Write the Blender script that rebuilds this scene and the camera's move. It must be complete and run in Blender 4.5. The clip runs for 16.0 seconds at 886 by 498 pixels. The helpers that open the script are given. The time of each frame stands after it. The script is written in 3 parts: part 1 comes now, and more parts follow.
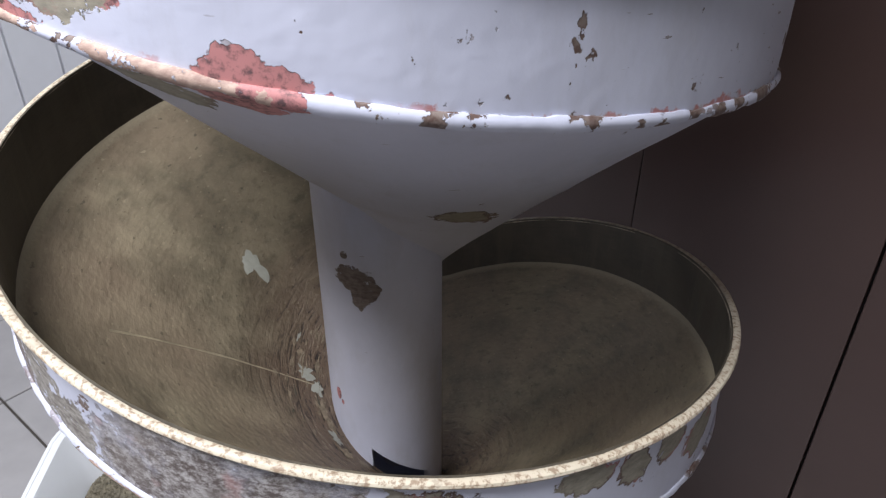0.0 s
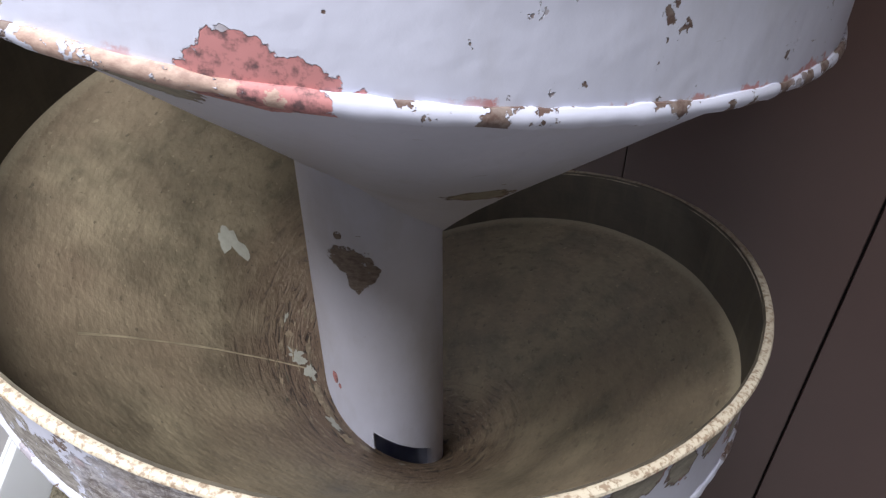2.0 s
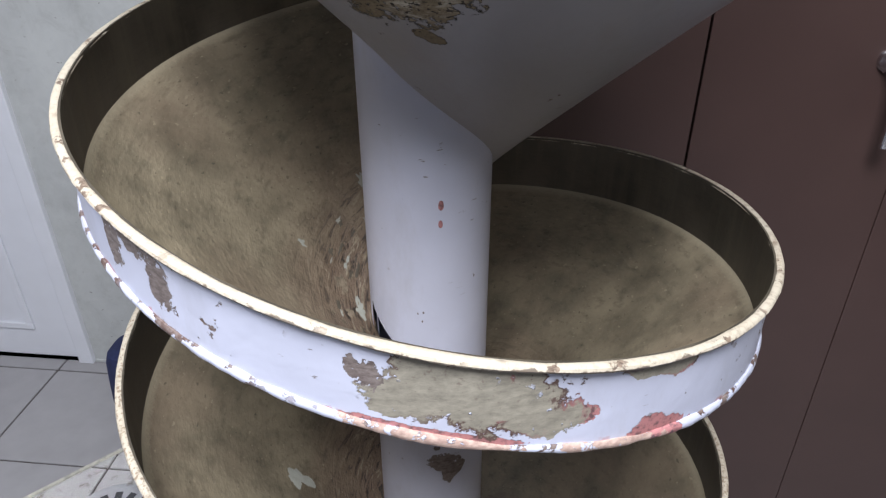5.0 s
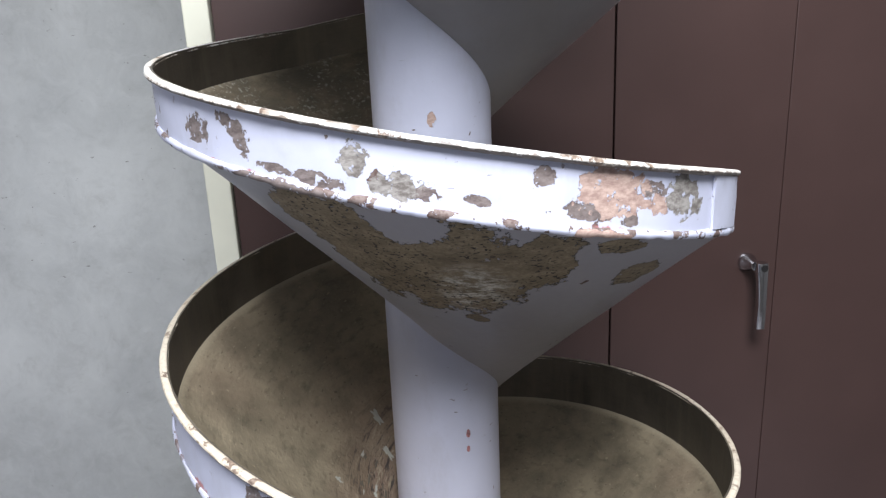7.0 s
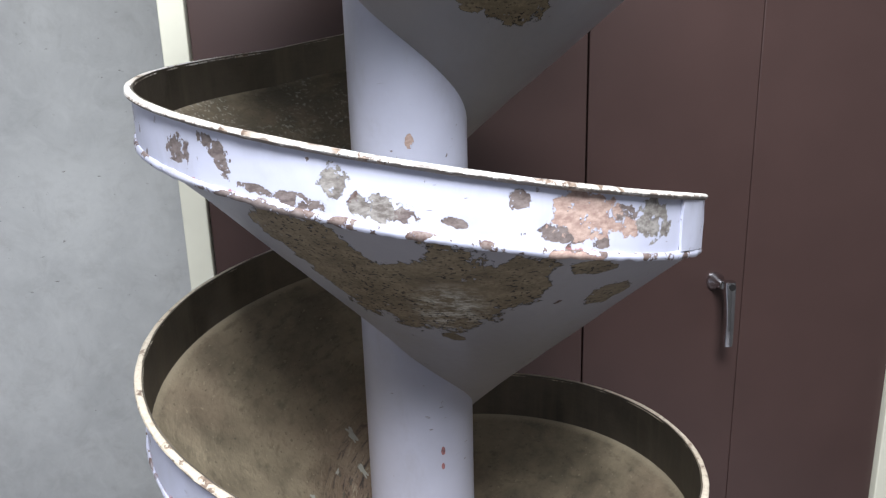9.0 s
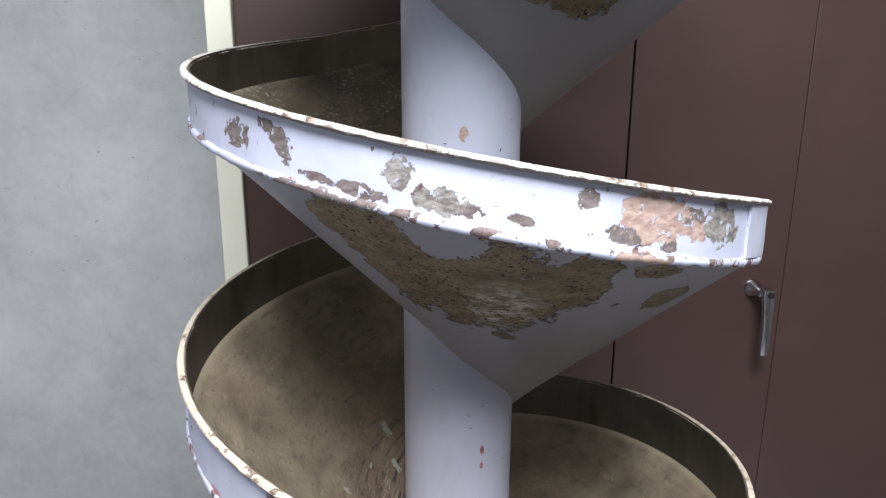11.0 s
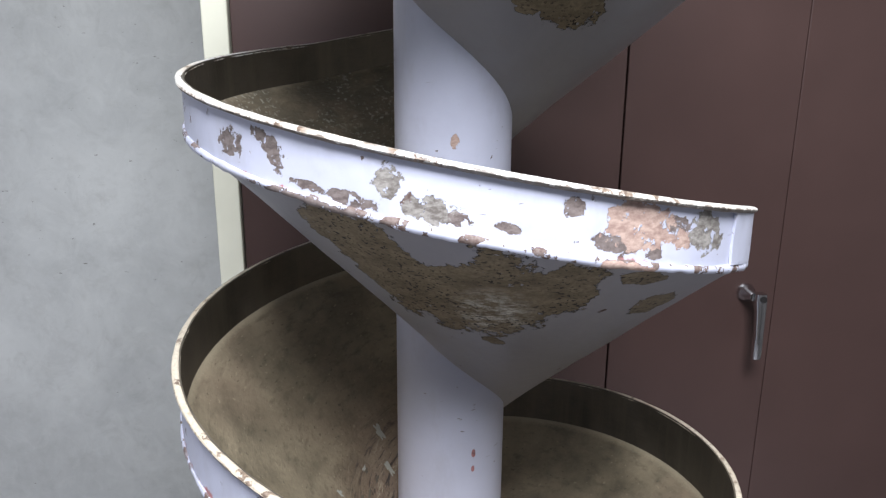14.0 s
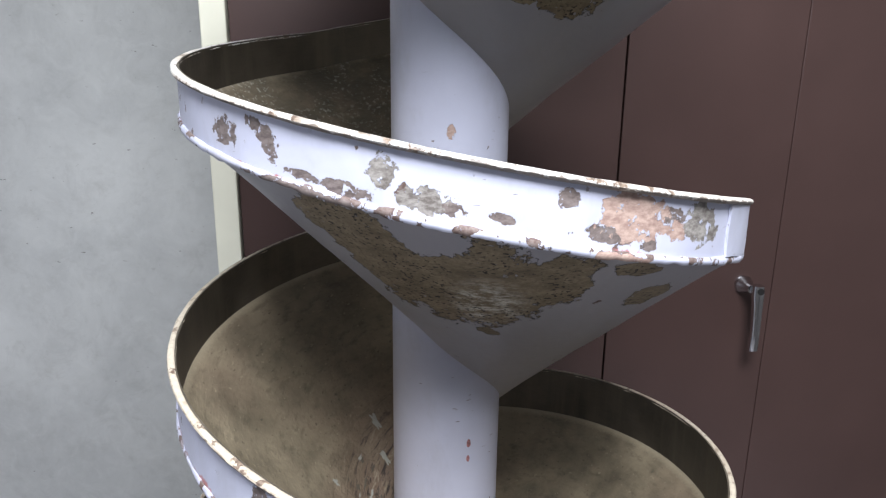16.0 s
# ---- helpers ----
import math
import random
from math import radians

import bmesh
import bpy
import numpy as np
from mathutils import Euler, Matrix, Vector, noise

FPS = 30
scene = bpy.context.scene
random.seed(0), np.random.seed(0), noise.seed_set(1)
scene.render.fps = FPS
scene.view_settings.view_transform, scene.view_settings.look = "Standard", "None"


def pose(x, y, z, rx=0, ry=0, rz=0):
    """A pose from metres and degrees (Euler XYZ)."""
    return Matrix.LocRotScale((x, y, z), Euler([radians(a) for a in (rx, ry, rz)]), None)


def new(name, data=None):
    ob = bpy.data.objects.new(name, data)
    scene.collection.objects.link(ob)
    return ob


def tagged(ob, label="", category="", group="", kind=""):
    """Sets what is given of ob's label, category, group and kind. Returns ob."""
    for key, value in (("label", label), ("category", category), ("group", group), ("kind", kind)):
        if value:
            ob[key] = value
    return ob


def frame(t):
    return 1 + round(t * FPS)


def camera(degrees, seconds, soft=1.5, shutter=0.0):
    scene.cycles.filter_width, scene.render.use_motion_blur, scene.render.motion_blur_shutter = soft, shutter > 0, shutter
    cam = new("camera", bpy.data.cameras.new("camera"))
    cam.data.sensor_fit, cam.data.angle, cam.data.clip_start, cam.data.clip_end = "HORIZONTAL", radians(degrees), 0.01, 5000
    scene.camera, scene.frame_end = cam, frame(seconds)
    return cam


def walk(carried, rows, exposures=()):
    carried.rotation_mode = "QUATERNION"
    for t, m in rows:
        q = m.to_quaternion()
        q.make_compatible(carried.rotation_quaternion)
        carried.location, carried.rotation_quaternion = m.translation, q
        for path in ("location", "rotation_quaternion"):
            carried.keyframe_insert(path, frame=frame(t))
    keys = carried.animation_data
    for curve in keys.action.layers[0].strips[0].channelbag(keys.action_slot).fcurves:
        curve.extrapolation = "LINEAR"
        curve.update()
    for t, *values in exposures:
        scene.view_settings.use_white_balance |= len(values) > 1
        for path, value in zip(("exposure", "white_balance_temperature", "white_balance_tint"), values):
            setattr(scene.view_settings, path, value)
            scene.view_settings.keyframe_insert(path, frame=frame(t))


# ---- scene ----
cam = camera(65.27, 16.0, soft=1.3)
ROWS = [
    (0.0, 0.0508, -0.4617, 1.1479, 59.08, -0.16, 0.30),
    (0.5, 0.0534, -0.4713, 1.1221, 58.75, 0.68, -0.27),
    (1.0, 0.0386, -0.4610, 1.1153, 58.90, 0.65, -1.39),
    (1.5, 0.0308, -0.4303, 1.1329, 56.85, 0.40, -2.40),
    (2.0, 0.0232, -0.4063, 1.1459, 53.60, 0.12, -3.71),
    (2.5, 0.0087, -0.3987, 1.1549, 51.03, -0.40, -4.37),
    (3.0, -0.0122, -0.4222, 1.1929, 51.84, -0.98, -5.23),
    (3.5, -0.0733, -0.4651, 1.2605, 54.03, -3.90, -9.59),
    (4.0, -0.1247, -0.4806, 1.2977, 55.29, -6.30, -15.73),
    (4.5, -0.1871, -0.4398, 1.3126, 57.61, -1.07, -27.13),
    (5.0, -0.2489, -0.4046, 1.3457, 59.30, 0.20, -33.13),
    (7.5, -0.4009, -0.4248, 1.4411, 76.24, 2.45, -45.72),
    (8.0, -0.4009, -0.4277, 1.4413, 75.96, 1.91, -46.61),
    (10.5, -0.4072, -0.4056, 1.4418, 75.92, 0.43, -44.89),
    (11.0, -0.4112, -0.3995, 1.4406, 75.50, -0.25, -44.32),
    (11.5, -0.4116, -0.4039, 1.4424, 75.24, -0.45, -43.88),
    (12.0, -0.4110, -0.4102, 1.4463, 75.21, -0.03, -43.91),
    (12.5, -0.4113, -0.4158, 1.4485, 75.37, -0.05, -44.23),
    (13.0, -0.4119, -0.4173, 1.4475, 75.44, -0.17, -44.59),
    (13.5, -0.4124, -0.4132, 1.4473, 75.79, -0.17, -44.50),
    (14.0, -0.4116, -0.4077, 1.4450, 75.69, -0.37, -44.41),
    (14.5, -0.4115, -0.4023, 1.4437, 75.42, -0.62, -44.42),
    (15.0, -0.4108, -0.3996, 1.4424, 75.13, -0.76, -44.46),
    (15.5, -0.4105, -0.4009, 1.4418, 74.92, -0.79, -44.36),
    (16.0, -0.4093, -0.4097, 1.4448, 74.92, -0.64, -44.36),
]
walk(cam, [(t, pose(x, y, z, rx, ry, rz)) for t, x, y, z, rx, ry, rz in ROWS],
     ((0.0, 0.0, 6450, 10), (0.8, 0.10, 6450, 10), (2.5, 0.08, 6600, 10), (3.5, 0.06, 6450, 10), (4.5, -0.14, 6280, 10), (5.2, -0.12, 6280, 10), (7.3, -0.03, 6300, 10), (16.0, -0.03, 6300, 10)))

# spiral numbers
KNOT_PHI = [-540, -450, -360, -270, -180, -90, 0, 90, 180, 270, 360, 450, 540, 630, 720, 810]
KNOT_R = [0.2046, 0.2108, 0.217, 0.2136, 0.221, 0.2273, 0.22, 0.233, 0.2410, 0.2430, 0.2350, 0.2542, 0.2558, 0.2485, 0.2512, 0.2479]
KNOT_Z = [1.5486, 1.5326, 1.5098, 1.4728, 1.4284, 1.3663, 1.3086, 1.2609, 1.2052, 1.1261, 1.0861, 1.038, 0.9798, 0.9047, 0.849, 0.7715]
RIM_X, RIM_Y, BAND_H, COL_R, CONE_DROP, PITCH = 0.0108, -0.0019, 0.0539, 0.0485, 0.1685, 0.2554
BAND_GROW = 0.0124
IN_Z0 = 0.9242
# end numbers

# ---- world and light ----
WALL_X, WALL_Y, WALL_TURN = 0.493, 0.138, -38.94  # meeting line of the two brown door leaves; the wall runs along its own x
WALL = pose(WALL_X, WALL_Y, 0, 0, 0, WALL_TURN)    # local x to the right along the wall, y into the wall, z up
ROOM_L, ROOM_R, ROOM_D, ROOM_H, DEEP = -2.52, 1.3, 2.4, 2.5, 0.612

world = bpy.data.worlds.new("sky")
scene.world = world
world.use_nodes = True
sky = world.node_tree.nodes.new("ShaderNodeTexSky")
sky.sky_type = "NISHITA"
sky.sun_disc = False
sky.sun_elevation, sky.sun_rotation = radians(50), radians(200)
world.node_tree.links.new(sky.outputs[0], world.node_tree.nodes["Background"].inputs[0])
world.node_tree.nodes["Background"].inputs[1].default_value = 0.10


def area_lamp(name, local, size_x, size_y, power, color):
    data = bpy.data.lights.new(name, "AREA")
    data.shape, data.size, data.size_y = "RECTANGLE", size_x, size_y
    data.energy, data.color = power, color
    ob = new(name, data)
    ob.matrix_world = WALL @ local
    return ob


# unseen lamp, added below the ceiling in front of the doors; the sky also comes in by the high opening behind the
# camera
area_lamp("unseen_overhead_lamp", pose(-0.28, -1.36, ROOM_H - 0.01, 0, 0, 0), 0.85, 0.85, 94, (0.955, 0.965, 1.0))


# ---- materials ----
GRAIN = 1.69    # all surface noise is a little finer than a metre grid


class Mat:
    """A node material with short calls for its nodes."""

    def __init__(self, name):
        self.m = bpy.data.materials.new(name)
        self.m.use_nodes = True
        self.t = self.m.node_tree
        self.b = self.t.nodes["Principled BSDF"]

    def n(self, kind, **kw):
        node = self.t.nodes.new(kind)
        for k, v in kw.items():
            setattr(node, k, v)
        return node

    def put(self, socket, v):
        if isinstance(v, bpy.types.NodeSocket):
            self.t.links.new(v, socket)
        else:
            socket.default_value = v

    def math(self, op, a, b=0.0, c=0.0, clamp=False):
        n = self.n("ShaderNodeMath", operation=op, use_clamp=clamp)
        for i, v in enumerate((a, b, c)):
            self.put(n.inputs[i], v)
        return n.outputs[0]

    def vec(self, op, a, b=(0, 0, 0)):
        n = self.n("ShaderNodeVectorMath", operation=op)
        self.put(n.inputs[0], a)
        self.put(n.inputs[1], b)
        return n.outputs["Value"] if op in ("LENGTH", "DISTANCE", "DOT_PRODUCT") else n.outputs[0]

    def obj(self):
        return self.n("ShaderNodeTexCoord").outputs["Object"]

    def uv(self):
        return self.n("ShaderNodeTexCoord").outputs["UV"]

    def noise(self, scale, detail=4.0, rough=0.55, at=None, stretch=None, distort=0.0):
        n = self.n("ShaderNodeTexNoise")
        at = at or self.obj()
        if stretch:
            at = self.vec("MULTIPLY", at, stretch)
        self.put(n.inputs["Vector"], at)
        n.inputs["Scale"].default_value, n.inputs["Detail"].default_value = scale * GRAIN, detail
        n.inputs["Roughness"].default_value, n.inputs["Distortion"].default_value = rough, distort
        return n.outputs[0]

    def step(self, v, lo, hi, a=0.0, b=1.0):
        n = self.n("ShaderNodeMapRange")
        self.put(n.inputs[0], v)
        for i, w in enumerate((lo, hi, a, b)):
            n.inputs[i + 1].default_value = w
        return n.outputs[0]

    def mix(self, f, a, b):
        n = self.n("ShaderNodeMix", data_type="RGBA")
        self.put(n.inputs[0], f)
        for s, v in ((n.inputs[6], a), (n.inputs[7], b)):
            self.put(s, v if isinstance(v, bpy.types.NodeSocket) else (*v, 1.0))
        return n.outputs[2]

    def bump(self, height, strength, dist=0.002):
        n = self.n("ShaderNodeBump")
        n.inputs["Strength"].default_value, n.inputs["Distance"].default_value = strength, dist
        self.put(n.inputs["Height"], height)
        self.put(self.b.inputs["Normal"], n.outputs[0])

    def set(self, color=None, rough=None, metal=None):
        for key, v in (("Base Color", color), ("Roughness", rough), ("Metallic", metal)):
            if v is not None:
                self.put(self.b.inputs[key], (*v, 1.0) if isinstance(v, tuple) else v)
        return self.m


def plain(name, color, rough=0.5, metal=0.0, vary=0.12, scale=30.0, bump=0.1):
    k = Mat(name)
    f = k.noise(scale)
    g = k.noise(scale * 0.17)
    s = k.math("ADD", k.math("MULTIPLY", f, 0.5), k.math("MULTIPLY", g, 0.5))
    dark = tuple(c * (1 - vary) for c in color)
    light = tuple(min(1, c * (1 + vary)) for c in color)
    col = k.mix(k.step(s, 0.35, 0.65), dark, light)
    k.bump(f, bump)
    return k.set(col, k.step(g, 0.3, 0.7, rough * 0.85, min(1, rough * 1.15)), metal)


PAINT = (0.525, 0.54, 0.655)
KHAKI = (0.225, 0.205, 0.165)
PINK = (0.44, 0.19, 0.19)
RUST = (0.10, 0.06, 0.05)


def spread(k, patches, at):
    """Least distance to the given patches (cu, cv, ru, rv), 1 on their outlines."""
    best = None
    for cu, cv, ru, rv in patches:
        d = k.vec("LENGTH", k.vec("MULTIPLY", k.vec("SUBTRACT", at, (cu, cv, 0)), (1 / ru, 1 / rv, 0)))
        best = d if best is None else k.math("MINIMUM", best, d)
    return best


def chipped_paint(name, bare=(), red=(), chips=0.66, edge=0.0, grime=0.25, paint=PAINT, fuzz=0.55, pink=0.5, chip_area=0.50, brown=(), tan=(), scuff=(), mottle=(), pits=0.0, scraped=(), kept=()):
    """Old lavender-grey paint, flaked to bare metal and red primer. UV: angle in radians, height from 0 to 1."""
    k = Mat(name)
    uv = k.uv()
    fine, mid, big = k.noise(150, 5, 0.65), k.noise(30, 6, 0.66), k.noise(6, 4)
    lobes = k.noise(15, 3, 0.6)
    ragged = k.math("ADD", k.math("MULTIPLY", k.math("SUBTRACT", mid, 0.5), fuzz * 3.2), k.math("MULTIPLY", k.math("SUBTRACT", fine, 0.5), fuzz * 2.2))
    ragged = k.math("ADD", ragged, k.math("MULTIPLY", k.math("SUBTRACT", lobes, 0.5), fuzz * 2.2))
    col = k.mix(k.step(big, 0.35, 0.68), tuple(c * 0.93 for c in paint), tuple(min(1, c * 1.05) for c in paint))
    col = k.mix(k.math("MULTIPLY", k.step(k.noise(11, 7, 0.7, stretch=(1, 1, 0.4)), 0.52, 0.78), grime), col, (0.26, 0.24, 0.22))
    metal = k.mix(k.step(k.noise(60, 7, 0.75, stretch=(1, 1, 2.4)), 0.34, 0.66), tuple(c * (0.5 if pits else 0.85) for c in KHAKI), tuple(c * 1.5 for c in KHAKI))
    metal = k.mix(k.math("MULTIPLY", k.step(k.noise(170, 3, 0.6), 0.62, 0.70), 1.0 if pits else 0.45), metal, RUST)
    if pits:
        metal = k.mix(k.step(k.noise(24, 7, 0.72, stretch=(1, 1, 2.6)), 0.34, 0.66), (0.135, 0.102, 0.062), (0.30, 0.245, 0.16))
        metal = k.mix(k.step(k.noise(240, 3, 0.6), 0.40, 0.62, 0.0, 0.35), metal, (0.09, 0.07, 0.045))
        scrape = k.step(k.noise(42, 7, 0.8, stretch=(1, 1, 3.6)), 0.46, 0.60)
        metal = k.mix(k.math("MULTIPLY", scrape, k.step(spread(k, scraped, uv), 1.25, 0.55)), metal, (0.60, 0.575, 0.51))
        metal = k.mix(k.math("MULTIPLY", k.step(k.noise(190, 2, 0.4, stretch=(1, 1, 2.0)), 0.60, 0.62), k.step(k.noise(10, 3), 0.40, 0.52)), metal, (0.022, 0.016, 0.012))
    # hairline scratches and scattered small chips
    dash = k.math("MULTIPLY", k.step(k.noise(52, 3, 0.5, stretch=(1, 1, 5.0)), 0.712, 0.722), k.step(k.noise(8, 3), 0.52, 0.60))
    col = k.mix(k.math("MULTIPLY", dash, 0.8), col, (0.15, 0.12, 0.115))
    small = k.step(k.noise(46, 5, 0.6), chips, chips + 0.012)
    small = k.math("MULTIPLY", small, k.step(k.noise(7, 3), chip_area - 0.04, chip_area + 0.06))
    col = k.mix(small, col, k.mix(k.step(fine, 0.4, 0.6), RUST, (0.19, 0.15, 0.135)))
    gone = small
    if edge:
        v = k.n("ShaderNodeSeparateXYZ")
        k.put(v.inputs[0], uv)
        low = k.math("ADD", v.outputs[1], k.math("MULTIPLY", ragged, 0.22))
        m = k.math("MULTIPLY", k.step(low, edge, edge - 0.03), k.step(k.noise(9, 3), 0.45, 0.52))
        col = k.mix(m, col, k.mix(k.step(mid, 0.42, 0.58), PINK, (0.33, 0.29, 0.25)))
    if red:
        m = k.step(k.math("ADD", spread(k, red, uv), ragged), 1.02, 0.97)
        col = k.mix(m, col, k.mix(k.step(fine, 0.47, 0.64), PINK, (0.12, 0.065, 0.07)))
        gone = k.math("MAXIMUM", gone, m)
    if bare:
        d = spread(k, bare, uv)
        if kept:
            d = k.math("MAXIMUM", d, k.math("SUBTRACT", 2.0, spread(k, kept, uv)))
        d = k.math("ADD", d, ragged)
        m = k.step(d, 1.03, 0.99)
        where = k.step(k.noise(8, 3), 0.54, 0.60)
        tint = k.mix(k.math("MULTIPLY", k.step(k.noise(13, 3), 0.50, 0.56), pink), RUST, PINK)
        inner = k.mix(k.math("MAXIMUM", k.step(d, 0.92, 0.84), where), tint, metal)
        # islands of paint left inside the patches
        left = k.math("MULTIPLY", k.step(k.noise(75, 4, 0.6), 0.66, 0.69), k.step(d, 0.5, 0.8))
        m = k.math("MULTIPLY", m, k.math("SUBTRACT", 1.0, left))
        if pits:
            # shadow line below the peeled paint edge, painted as a thin black outline
            inner = k.mix(k.math("MULTIPLY", k.step(d, 0.972, 0.982), pits), metal, (0.012, 0.010, 0.009))
        col = k.mix(m, col, inner)
        gone = k.math("MAXIMUM", gone, m)
    speck = k.noise(95, 5, 0.7, stretch=(1, 1, 2.0))
    for kind, lo, hi in ((scuff, None, None), (brown, (0.11, 0.084, 0.078), (0.22, 0.183, 0.17)), (tan, (0.30, 0.20, 0.17), (0.50, 0.37, 0.31)), (mottle, (0.13, 0.112, 0.10), (0.33, 0.31, 0.285))):
        if not kind:
            continue
        d = k.math("ADD", spread(k, kind, uv), k.math("MULTIPLY", ragged, 1.0 if lo is None else 1.9))
        m = k.step(d, 1.03, 0.99)
        if lo is None:
            worn = k.mix(k.step(k.noise(85, 8, 0.85, stretch=(1, 1, 1.5)), 0.41, 0.55), (0.43, 0.41, 0.41), (0.085, 0.065, 0.06))
            worn = k.mix(k.math("MULTIPLY", k.step(k.noise(11, 4, 0.6), 0.42, 0.60), 0.55), worn, (0.22, 0.195, 0.185))
            worn = k.mix(k.math("MULTIPLY", k.step(k.noise(16, 4), 0.60, 0.70), 0.6), worn, (0.42, 0.25, 0.25))
            m = k.math("MULTIPLY", m, k.step(d, 1.1, 0.55, 0.55, 1.0))
        else:
            worn = k.mix(k.step(speck, 0.38, 0.62), lo, hi)
            m = k.math("MULTIPLY", m, k.math("SUBTRACT", 1.0, k.step(k.noise(85, 4, 0.65), 0.60, 0.63)))
        col = k.mix(m, col, worn)
        gone = k.math("MAXIMUM", gone, m)
    h = k.math("ADD", k.math("MULTIPLY", gone, -1.0), k.math("ADD", k.math("MULTIPLY", mid, 0.3), k.math("ADD", k.math("MULTIPLY", lobes, 0.9), k.math("MULTIPLY", big, 0.6))))
    k.bump(h, 0.8, 0.0012)
    return k.set(col, k.math("ADD", k.step(big, 0.3, 0.7, 0.36, 0.48), k.math("MULTIPLY", gone, 0.25)), 0.0)


def worn_metal(name, light, dark, streak, tan=0.5, rings=True):
    """The polished, dusty inside of the chute: khaki bare metal with scuffs along the run. UV as above."""
    k = Mat(name)
    uv = k.uv()
    along = k.noise(1.0, 6, 0.62, at=k.vec("MULTIPLY", uv, (6.0, 15.0, 1)))
    fine = k.noise(170, 4, 0.7)
    blot = k.noise(13, 5, 0.6)
    big = k.noise(4.2, 4)
    col = k.mix(k.step(blot, 0.3, 0.7), dark, light)
    col = k.mix(k.math("MULTIPLY", k.step(along, 0.52, 0.72), streak), col, tuple(c * 0.55 for c in dark))
    col = k.mix(k.math("MULTIPLY", k.step(big, 0.45, 0.7), tan), col, (0.29, 0.212, 0.148))
    col = k.mix(k.math("MULTIPLY", k.step(fine, 0.58, 0.72), 0.2), col, tuple(min(1, c * 1.5) for c in light))
    sep = k.n("ShaderNodeSeparateXYZ")
    k.put(sep.inputs[0], uv)
    turn, out = sep.outputs[0], sep.outputs[1]
    relief = k.math("ADD", k.math("MULTIPLY", blot, 0.6), k.math("MULTIPLY", fine, 0.25))
    if rings:
        # meal caked in rings round the pipe, with brown smears between
        ring = k.noise(1.0, 5, 0.65, at=k.vec("MULTIPLY", uv, (2.4, 30.0, 1)), distort=0.8)
        near = k.step(k.math("ADD", out, k.math("MULTIPLY", k.math("SUBTRACT", blot, 0.5), 0.35)), 0.40, 0.12)
        col = k.mix(k.math("MULTIPLY", near, 0.75), col, (0.165, 0.108, 0.075))
        col = k.mix(k.math("MULTIPLY", near, k.step(ring, 0.54, 0.62)), col, (0.045, 0.034, 0.027))
        col = k.mix(k.math("MULTIPLY", near, k.math("MULTIPLY", k.step(ring, 0.42, 0.37), 0.8)), col, (0.34, 0.285, 0.20))
        # short dents along the run
        nick = k.noise(1.0, 3, 0.5, at=k.vec("MULTIPLY", uv, (16.0, 34.0, 1)))
        col = k.mix(k.math("MULTIPLY", k.step(nick, 0.66, 0.71), 0.6), col, tuple(c * 0.5 for c in dark))
        col = k.mix(k.math("MULTIPLY", k.step(nick, 0.33, 0.29), 0.5), col, (0.40, 0.335, 0.23))
        # pale worn line along the foot of the band
        col = k.mix(k.math("MULTIPLY", k.step(k.math("ADD", out, k.math("MULTIPLY", k.math("SUBTRACT", fine, 0.5), 0.03)), 0.962, 0.985), 0.7), col, (0.42, 0.36, 0.25))
        # mouldy, speckled upper turns
        mould = k.step(turn, -0.3, -1.6)
        col = k.mix(k.math("MULTIPLY", mould, k.step(k.noise(21, 6, 0.7), 0.40, 0.60, 0.2, 0.85)), col, (0.125, 0.110, 0.078))
        col = k.mix(k.math("MULTIPLY", mould, k.math("MULTIPLY", k.step(k.noise(150, 3, 0.6), 0.57, 0.62), k.step(k.noise(10, 3), 0.40, 0.55))), col, (0.42, 0.40, 0.33))
        relief = k.math("ADD", relief, k.math("ADD", k.math("MULTIPLY", k.math("MULTIPLY", near, ring), -3.6), k.math("MULTIPLY", nick, 0.9)))
    else:
        # old runs and stains down the inside of the band
        run = k.noise(30, 4, 0.6, stretch=(1, 1, 0.09))
        col = k.mix(k.math("MULTIPLY", k.step(run, 0.50, 0.66), 0.6), col, (0.11, 0.094, 0.066))
        drip = k.math("MULTIPLY", k.step(run, 0.685, 0.72), k.step(k.noise(9, 4), 0.48, 0.56))
        col = k.mix(k.math("MULTIPLY", drip, 0.7), col, (0.36, 0.34, 0.30))
    k.bump(relief, 0.4, 0.002)
    return k.set(col, k.step(blot, 0.3, 0.7, 0.42, 0.6), 0.25)


def deg(rows):
    """Patches given in degrees of angle, as the materials want them."""
    return [(radians(u), v, radians(ru), rv) for u, v, ru, rv in rows]


